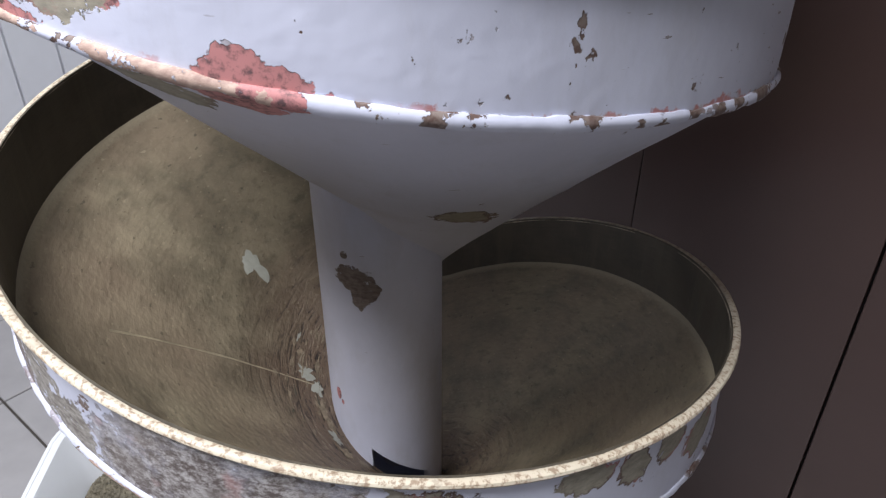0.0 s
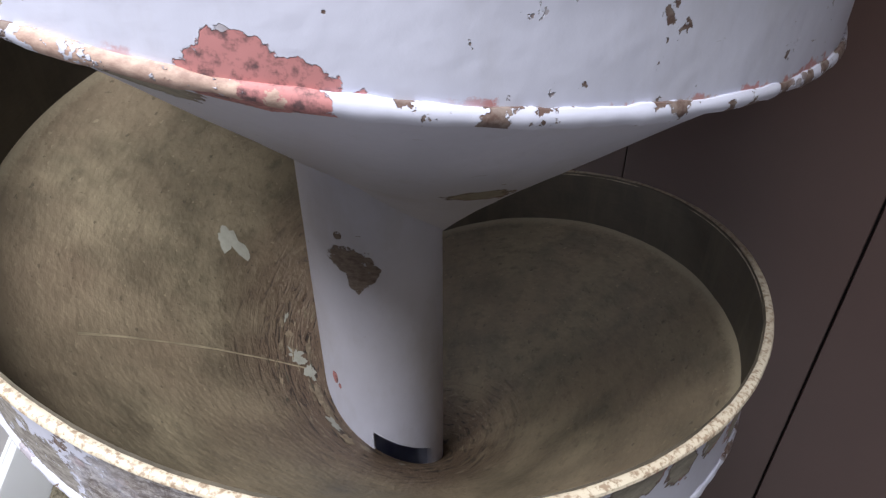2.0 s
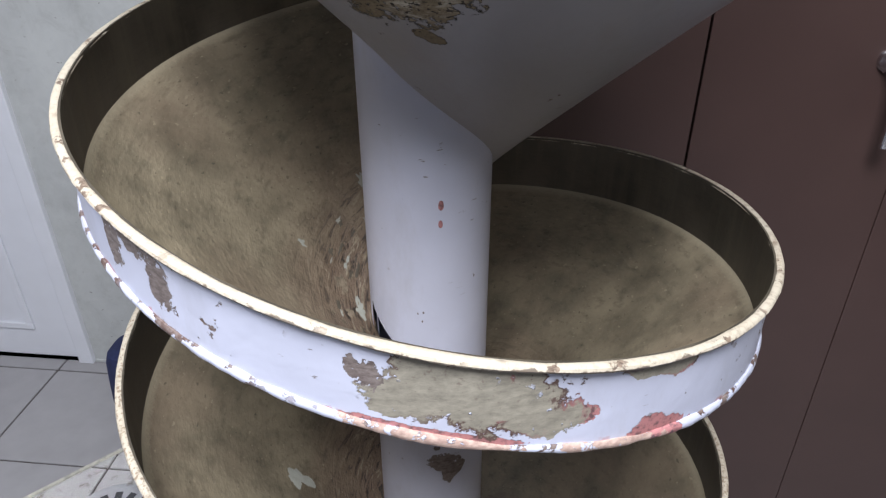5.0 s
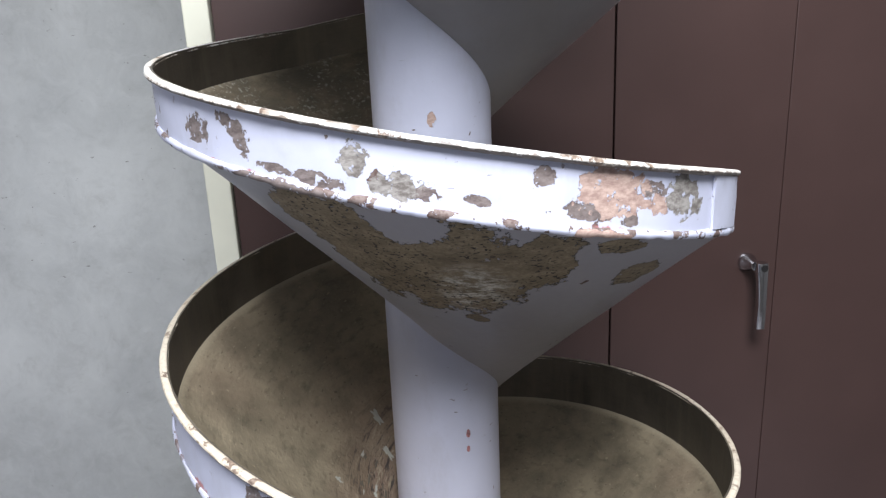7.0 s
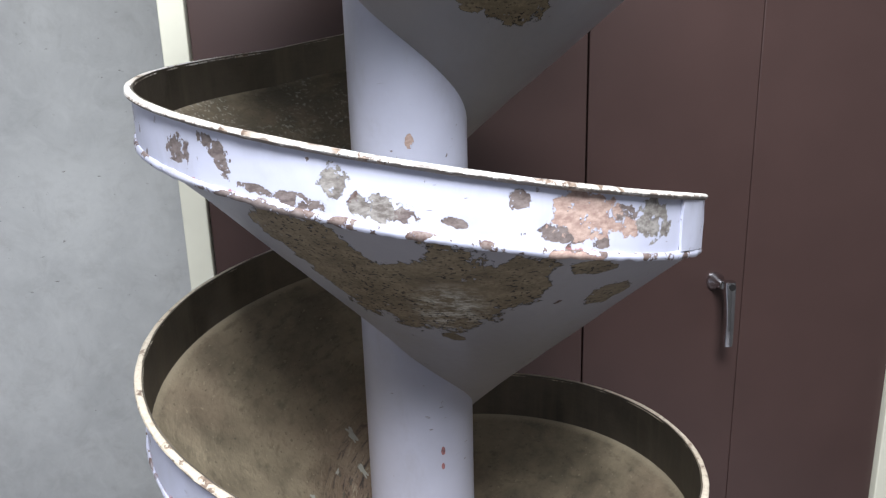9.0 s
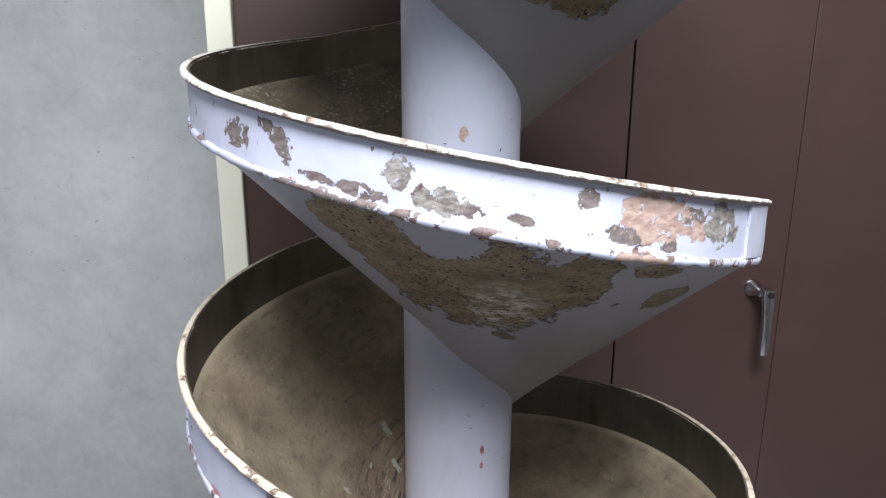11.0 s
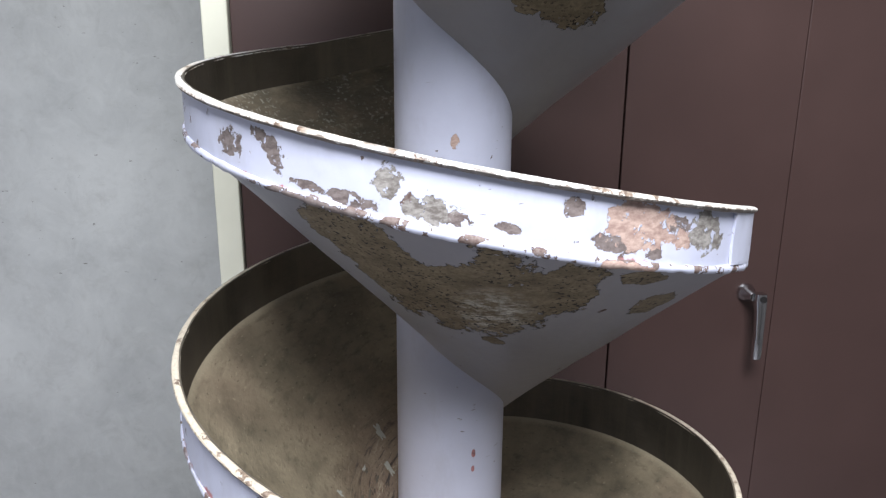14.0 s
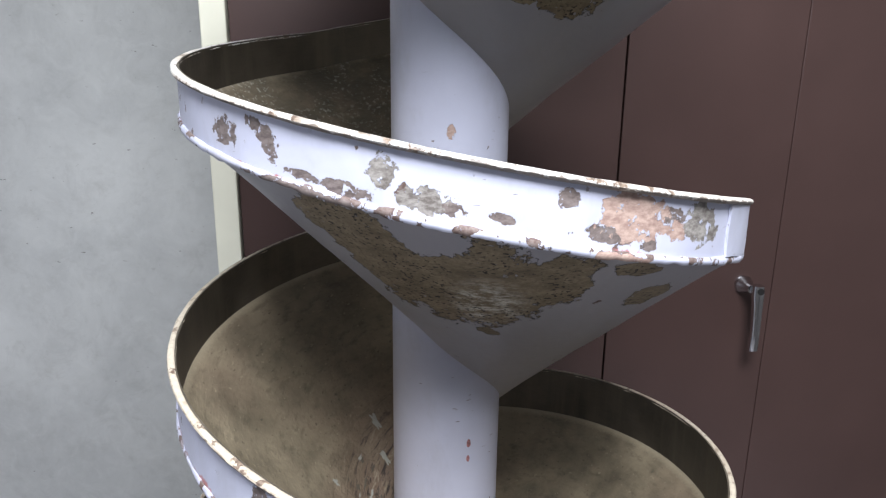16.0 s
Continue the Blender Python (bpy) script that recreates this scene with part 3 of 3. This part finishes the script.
spiral = holder("spiral_separator", pose(0, 0, 0), "old spiral grain separator in flaking lavender-grey paint", "machine")
SHEET = 0.002


def chute_z(phi, f):
    """Height of the chute, from the pipe (0) to the band (1); on the last turn it joins the band above the seam."""
    e = min(max((phi - 590) / 120, 0), 1)
    foot = rim(phi)[1] - band_height(phi) + FOOT_LIFT * e * e * (3 - 2 * e)
    return inner_z(phi) * (1 - f) + foot * f - 0.007 * math.sin(math.pi * f) * (1 - f) + dent(phi, f * 3) * math.sin(math.pi * f)


FOOT_LIFT = 0.013


def cone_profile(phi):
    r, z = rim(phi)
    low, top = [], []
    steps = 10
    for i in range(steps + 1):
        f = i / steps                               # 0 at the column, 1 at the band
        rr = (COL_R - 0.002) * (1 - f) + (r - 0.001) * f
        zz = chute_z(phi, f)
        low.append((rr, zz, f, f))
        top.append((rr, zz + SHEET * 1.3, f, f))
    return low + top[::-1]


sweep("chute", cone_profile, [M_UNDER, M_CHUTE], spiral, 2.5, pick=[0] * 11 + [1] * 11, a0=MEET, label="worn bare metal chute, lavender-grey below")
# upper turns, underside shade carried by the paint colour
sweep("chute", cone_profile, [M_UNDER_SHADED, M_CHUTE], spiral, 2.5, pick=[0] * 11 + [1] * 11, a1=MEET, label="worn bare metal chute, flaking below, with shade in its paint colour")


def band_profile(phi):
    r, z = rim(phi)
    h = band_height(phi)
    d = dent(phi, 7.0)
    out = [(r + d * (1 - abs(2 * v - 1)), z - h + h * v, 1, v) for v in (0, 0.25, 0.5, 0.75, 1.0)]
    inn = [(q - SHEET, w, 1, v) for q, w, _, v in out]
    return out + inn[::-1]


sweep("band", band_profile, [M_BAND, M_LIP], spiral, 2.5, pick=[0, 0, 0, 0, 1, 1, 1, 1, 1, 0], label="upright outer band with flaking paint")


def bead_profile(radius, lift, squash, wob, over=0.0018):
    def profile(phi):
        r, z = rim(phi)
        z = z + lift(phi)
        w = 1 + wob * (noise.noise(Vector((phi / 7.0, lift(phi) * 50, 1.3))) + 0.7 * noise.noise(Vector((phi / 1.9, lift(phi) * 50, 5.1))))
        return [(r + over + radius * w * squash * math.cos(a), z + radius * w * math.sin(a), 1, 0.5 + 0.5 * math.sin(a)) for a in [2 * math.pi * j / 10 for j in range(10)]]
    return profile




def joint_profile(phi):
    """A lapped end of sheet on the band."""
    r, z = rim(phi)
    h = band_height(phi)
    out = [(r + 0.0022 + 0.0010 * noise.noise(Vector((phi / 3, v * 4, 2.2))), z - h + h * v, 1, v) for v in (0.07, 0.3, 0.55, 0.75, 0.9)]
    return out + [(q - 0.0018, w, 1, v) for q, w, _, v in out[::-1]]


sweep("band_joint", joint_profile, [M_BAND], spiral, 1.5, a0=-87.0, a1=-60.0, label="lapped end of the band sheet")
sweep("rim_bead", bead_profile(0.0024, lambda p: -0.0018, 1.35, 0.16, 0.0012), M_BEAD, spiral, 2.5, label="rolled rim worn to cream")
sweep("seam_bead", bead_profile(0.0027, lambda p: -band_height(p), 0.60, 0.5, 0.0006), M_SEAM, spiral, 1.0, label="raised seam with lumpy paint")


# outlets cut in the pipe where the chute meets it: angles, and height of the upper edge at the first angle
OUTLETS = [(257, 317, 0.7035), (168, 202, 1.026)]


def column_pipe():
    """The centre pipe, with its outlets cut along the run of the chute."""
    sides, z0, z1 = 120, 0.012, ROOM_H - 0.02
    levels = [(z0, None)]
    for a, b, top in OUTLETS:
        levels += [(top - 0.10, None), (top - 0.055, (a, b)), (top, (a, b))]
        levels += [(top + 0.05 + 0.04 * i, None) for i in range(4)]
    levels += [(levels[-1][0] + (z1 - levels[-1][0]) * i / 16, None) for i in range(1, 17)]
    verts, uvs, faces = [], [], []
    for z, cut in levels:
        for rr in (COL_R, COL_R - 0.004):
            for j in range(sides):
                a = 360 * j / sides
                zz = z - PITCH * (a - cut[0]) / 360 if cut and cut[0] - 1 <= a <= cut[1] + 1 else z
                verts.append((rr * math.cos(radians(a)), rr * math.sin(radians(a)), zz))
                uvs.append((radians(a), zz))
    q = 2 * sides
    for i in range(len(levels) - 1):
        low, high = levels[i][1], levels[i + 1][1]
        for j in range(sides):
            k = (j + 1) % sides
            mid = 360 * (j + 0.5) / sides
            if low and high and low[0] < mid < low[1]:
                continue
            o = i * q
            faces.append((o + j, o + k, o + q + k, o + q + j))
            faces.append((o + sides + k, o + sides + j, o + q + sides + j, o + q + sides + k))
    return mesh_object("column", verts, faces, M_COL, spiral, uvs)


tagged(column_pipe(), "lavender-grey steel centre pipe")


def legs():
    """Three tube arms with round end caps below the chute, and the foot of the pipe."""
    for p, q in (((-0.03, 0.03, 0.60), (-0.315, 0.157, 0.492)), ((-0.04, 0.01, 0.625), (-0.33, -0.015, 0.50)), ((0.04, 0.02, 0.582), (0.42, -0.13, 0.47)), ((0.0, 0.04, 0.60), (0.03, 0.33, 0.49))):
        p, q = Vector(p), Vector(q)
        d = (q - p).normalized()
        arm = part("arm", tube([p, q], 0.0125, 18), M_FOOT, spiral, "pale grey tube arm", True)
        part("end_cap", tube([q - d * 0.004, q + d * 0.006, q + d * 0.010], [0.0135, 0.0128, 0.008], 18), M_FOOT, arm, "", True)
    part("base_plate", tube([(0, 0, 0.0), (0, 0, 0.010), (0, 0, 0.014)], [0.15, 0.15, 0.145], 40), M_FOOT, spiral, "round base plate on the floor", True)


legs()


def lap_seam(phi0, phi1, f0, f1, name="lap_seam"):
    """A low overlap joint across the chute, from the pipe to the band."""
    bm = bmesh.new()
    rows = []
    n = 22
    for i in range(n + 1):
        f = f0 + (f1 - f0) * i / n
        phi = phi0 + (phi1 - phi0) * i / n
        row = []
        for dphi, lift in ((-0.25, 0.0030), (-0.2, 0.0056), (0.2, 0.0052), (1.0, 0.0030)):
            p = phi + dphi * 0.45 / (0.25 + f)
            rr = COL_R * (1 - f) + rim(p)[0] * f
            zz = chute_z(p, f)
            row.append(bm.verts.new(at(p, rr, zz + lift * 0.85, f)))
        rows.append(row)
    for a, b in zip(rows, rows[1:]):
        for j in range(3):
            bm.faces.new((a[j], a[j + 1], b[j + 1], b[j]))
    return part(name, bm, M_LAP, spiral, "overlap joint across the chute", True)


M_LAP = plain("rubbed_lap_metal", (0.33, 0.28, 0.19), 0.5, 0.2, 0.35, 60, 0.3)
lap_seam(550, 564, 0.06, 0.76)


# flakes of old paint and caked meal where the chute meets the pipe
def crusts():
    rng = random.Random(5)
    def chute_point(phi, f, lift):
        r = rim(phi)[0]
        return at(phi, COL_R * (1 - f) + r * f, chute_z(phi, f) + 0.0042 + lift, f)
    spots = [(97, 0.25, 3.2, 0.055, M_FLAKE), (106, 0.12, 3, 0.05, M_FLAKE), (143, 0.30, 1.6, 0.025, M_FLAKE), (150, 0.12, 7, 0.05, M_CAKE), (160, 0.05, 9, 0.035, M_FLAKE), (166, 0.10, 5, 0.03, M_CAKE),
             (517.5, 0.40, 6.2, 0.085, M_FLAKE), (552, 0.055, 9, 0.035, M_FLAKE), (566, 0.05, 12, 0.03, M_CAKE), (545, 0.10, 6, 0.05, M_FLAKE), (588, 0.06, 8, 0.03, M_FLAKE), (601, 0.07, 8, 0.04, M_CAKE), (641, 0.05, 4, 0.012, M_FLAKE), (578, 0.045, 9, 0.022, M_CAKE), (-248, 0.55, 4, 0.07, M_FLAKE), (-243, 0.78, 5, 0.03, M_FLAKE)]
    for i in range(44):
        base = 118 if i < 22 else 478
        f = rng.uniform(0.03, 0.22)
        spots.append((base + rng.uniform(0, 62) + (36 if i >= 22 else 0), f, rng.uniform(3, 9) * 0.12 / (f + 0.05), rng.uniform(0.005, 0.014), M_FLAKE if rng.random() < 0.06 else (M_CAKE if rng.random() < 0.6 else M_STREAK)))
    for phi, f, dp, df, mat in spots:
        bm = bmesh.new()
        n = 26
        mid = bm.verts.new(chute_point(phi, f, 0.0009))
        ring = []
        for j in range(n):
            a = 2 * math.pi * j / n
            w = 0.62 + 0.55 * noise.noise(Vector((math.cos(a) * 1.7, math.sin(a) * 1.7, phi))) + rng.uniform(-0.10, 0.10)
            ring.append(bm.verts.new(chute_point(phi + dp * w * math.cos(a), max(0.015, f + df * w * math.sin(a)), 0.0006)))
        for j in range(n):
            bm.faces.new((mid, ring[j], ring[(j + 1) % n]))
        part("paint_flake" if mat is M_FLAKE else "caked_meal", bm, mat, spiral, "pale flake of old paint" if mat is M_FLAKE else "caked meal beside the pipe", True)


M_FLAKE = plain("old_paint_flake", (0.36, 0.36, 0.31), 0.6, 0, 0.12, 90, 0.2)
M_STREAK = plain("dark_scuff", (0.10, 0.085, 0.06), 0.6, 0, 0.3, 60, 0.2)
M_CAKE = plain("caked_meal", (0.22, 0.175, 0.12), 0.8, 0, 0.55, 120, 0.7)
crusts()


# ---- things on the floor ----
def rounded_rect(w, d, r, n=6):
    pts = []
    for cx, cy, a0 in ((w / 2 - r, d / 2 - r, 0), (-w / 2 + r, d / 2 - r, 90), (-w / 2 + r, -d / 2 + r, 180), (w / 2 - r, -d / 2 + r, 270)):
        for i in range(n + 1):
            a = radians(a0 + 90 * i / n)
            pts.append((cx + r * math.cos(a), cy + r * math.sin(a)))
    return pts


def loft(rings, cap_first=True, cap_last=True):
    bm = bmesh.new()
    vs = [[bm.verts.new(p) for p in ring] for ring in rings]
    for a, b in zip(vs, vs[1:]):
        for j in range(len(a)):
            k = (j + 1) % len(a)
            bm.faces.new((a[j], a[k], b[k], b[j]))
    if cap_first:
        bm.faces.new(vs[0][::-1])
    if cap_last:
        bm.faces.new(vs[-1])
    return bm


TUB_W, TUB_D, TUB_H = 0.50, 0.36, 0.20
TUB = WALL @ pose(-1.150, -0.432, 0.0, 0, 0, 45) @ pose(TUB_W / 2, -TUB_D / 2, 0)


def tub():
    t = holder("plastic_tub", TUB, "white plastic tub part filled with grain", "tub")
    def ring(w, d, r, z):
        return [(x, y, z) for x, y in rounded_rect(w, d, r * 1.5, 10)]
    W, D, H = TUB_W, TUB_D, TUB_H
    shell = [ring(W - 0.12, D - 0.12, 0.04, 0.0), ring(W - 0.11, D - 0.11, 0.045, 0.008), ring(W - 0.03, D - 0.03, 0.06, H - 0.006), ring(W - 0.004, D - 0.004, 0.07, H - 0.006), ring(W, D, 0.07, H - 0.003), ring(W - 0.004, D - 0.004, 0.07, H),
             ring(W - 0.036, D - 0.036, 0.057, H), ring(W - 0.040, D - 0.040, 0.055, H - 0.004), ring(W - 0.117, D - 0.117, 0.04, 0.010)]
    part("tub_shell", loft(shell), M_TUB, t, "", True)
    lip = [ring(W + 0.001, D + 0.001, 0.07, H - 0.016), ring(W + 0.005, D + 0.005, 0.072, H - 0.014), ring(W + 0.006, D + 0.006, 0.072, H - 0.002), ring(W + 0.003, D + 0.003, 0.07, H + 0.0015),
           ring(W - 0.010, D - 0.010, 0.066, H + 0.0015), ring(W - 0.012, D - 0.012, 0.065, H - 0.001), ring(W - 0.001, D - 0.001, 0.069, H - 0.003)]
    part("rolled_lip", loft(lip + lip[:1], False, False), M_TUB, t, "turned-over white plastic lip", True)


tub()


def grain_heap():
    """The heap in the tub: an uneven surface with loose grains on it."""
    W, D = TUB_W - 0.086, TUB_D - 0.086
    rng = np.random.default_rng(3)
    nx, ny = 46, 34
    def height(x, y):
        slope = 0.098 + 0.012 * (x / W) - 0.012 * (y / D)
        return max(0.014, slope + 0.006 * noise.noise(Vector((x * 9, y * 9, 0.3))) + 0.004 * noise.noise(Vector((x * 30, y * 30, 1.3))))
    def place(x, y):
        return x, y, height(x, y)
    verts, faces = [], []
    for j in range(ny + 1):
        for i in range(nx + 1):
            u, v = 2 * i / nx - 1, 2 * j / ny - 1
            verts.append(place(0.5 * W * u * (1 - 0.02 * v * v), 0.5 * D * v * (1 - 0.02 * u * u)))
    for j in range(ny):
        for i in range(nx):
            a = j * (nx + 1) + i
            faces.append((a, a + 1, a + nx + 2, a + nx + 1))
    for _ in range(6500):
        x, y = rng.uniform(-0.49, 0.49) * W, rng.uniform(-0.49, 0.49) * D
        p = Vector(place(x, y)) + Vector((0, 0, 0.0008))
        s = rng.uniform(0.0012, 0.0022)
        q = Euler(rng.uniform(0, 6.28, 3)).to_matrix()
        o = len(verts)
        for c in ((1, 1, 1), (1, -1, -1), (-1, 1, -1), (-1, -1, 1)):
            verts.append(p + q @ (Vector(c) * s))
        faces += [(o, o + 1, o + 2), (o, o + 2, o + 3), (o, o + 3, o + 1), (o + 1, o + 3, o + 2)]
    ob = mesh_object("grain_heap", verts, faces, M_GRAIN, None, smooth=False)
    ob.matrix_world = TUB
    tagged(ob, "dark buckwheat grain heaped in the white tub", "grain", kind="stuff")


grain_heap()


def cloth_bag():
    m = WALL @ pose(-1.135, 0.44, 0, 0, 0, 2)
    b = holder("cloth_bag", m, "navy cloth bag standing against the grey wall", "bag")
    rings = []
    for z, w, d in ((0.0, 0.21, 0.12), (0.010, 0.222, 0.14), (0.07, 0.228, 0.15), (0.14, 0.224, 0.145), (0.195, 0.22, 0.135), (0.215, 0.21, 0.12), (0.222, 0.19, 0.09)):
        rings.append([(x * (1 + 0.03 * noise.noise(Vector((x * 8, y * 8, z * 9)))), y * (1 + 0.10 * noise.noise(Vector((x * 9, z * 9, 4)))), z) for x, y in rounded_rect(w, d, min(0.04, d * 0.35))])
    part("bag_body", loft(rings), M_NAVY, b, "", True)
    for z in (0.06, 0.13):
        part("trim_tab", box(-0.075, -0.045, -0.080, -0.068, z, z + 0.02, 0.002), M_TRIM, b, "brown leather tab")


cloth_bag()


def clear_sheet():
    """A clear plastic sheet lying on the tiles, with dirty white edging."""
    k = Mat("dirty_clear_plastic")
    f = k.noise(14, 5, 0.6)
    k.b.inputs["Transmission Weight"].default_value = 1.0
    k.b.inputs["IOR"].default_value = 1.12
    k.set(k.mix(k.step(f, 0.56, 0.70), (0.97, 0.97, 0.95), (0.42, 0.36, 0.27)), 0.05, 0.0)
    m = WALL @ pose(-1.41, 0.025, 0.004, 0, 0, 48)
    s = holder("clear_sheet", m, "clear plastic sheet with dirty white edges on the tiles", "plastic sheet")
    pane = part("sheet_pane", box(0.006, 0.40, -0.34, -0.006, 0.0, 0.004, 0.001, 1), k.m, s)
    pane.visible_shadow = False
    part("edging", box(0, 0.40, -0.004, 0.004, -0.002, 0.008, 0.002), M_EDGE, s, "dirty white edging")
    part("edging", box(-0.004, 0.004, -0.34, -0.004, -0.002, 0.008, 0.002), M_EDGE, s, "dirty white edging")


clear_sheet()


def floor_drain():
    m = WALL @ pose(-1.105, 0.075, 0.002)
    d = holder("floor_drain", m, "round grey floor drain with radial slots", "drain")
    part("drain_plate", tube([(0, 0, -0.003), (0, 0, 0.001), (0, 0, 0.0025)], [0.105, 0.105, 0.102], 40), M_DRAIN, d)
    for i in range(14):
        q = pose(0, 0, 0, 0, 0, i * 360 / 14)
        bm = box(0.052, 0.080, -0.0085, 0.0085, 0.0018, 0.0032, 0.0006, 1)
        bm.transform(q)
        part("slot", bm, M_SLOT, d)


floor_drain()


def skirting():
    """Grey tile skirting along the foot of the wall, between the doorways."""
    for a, b in ((WD_R + 0.045, DOOR_L - FRAME),):
        ob = part("baseboard", box(a, b, -0.006, 0, 0, 0.012, 0.002, 1), M_CONC, None)
        ob.matrix_world = WALL_DEEP
        tagged(ob, kind="structure", category="baseboard")


skirting()

# ---- floor tiles ----
TILE, JOINT = 0.340, 0.0055
TX0, TY0 = -1.531, 0.562


def floor_tiles():
    bm = box(JOINT / 2, TILE - JOINT / 2, -TILE + JOINT / 2, -JOINT / 2, -0.006, 0.0, 0.0012, 1)
    me = bpy.data.meshes.new("tile")
    bm.to_mesh(me)
    bm.free()
    me.materials.append(M_TILE)
    for i in range(-3, 9):
        for j in range(0, 9):
            x0, y1 = TX0 + i * TILE, TY0 - j * TILE
            if x0 < ROOM_L - 0.05 or x0 + TILE > ROOM_R or y1 - TILE < -ROOM_D:
                continue
            ob = new("tile", me)
            ob.parent = floor
            ob.matrix_local = Matrix.Translation((x0, y1, 0.0003 * ((i * 7 + j * 3) % 4)))


floor_tiles()

# narrow cut tiles along the foot of the deep wall
for i in range(-3, 4):
    x0 = TX0 + i * TILE
    part("tile", box(x0 + JOINT / 2, x0 + TILE - JOINT / 2, TY0 + JOINT / 2, DEEP - 0.002, -0.006, 0.0, 0.0012, 1), M_TILE, floor)
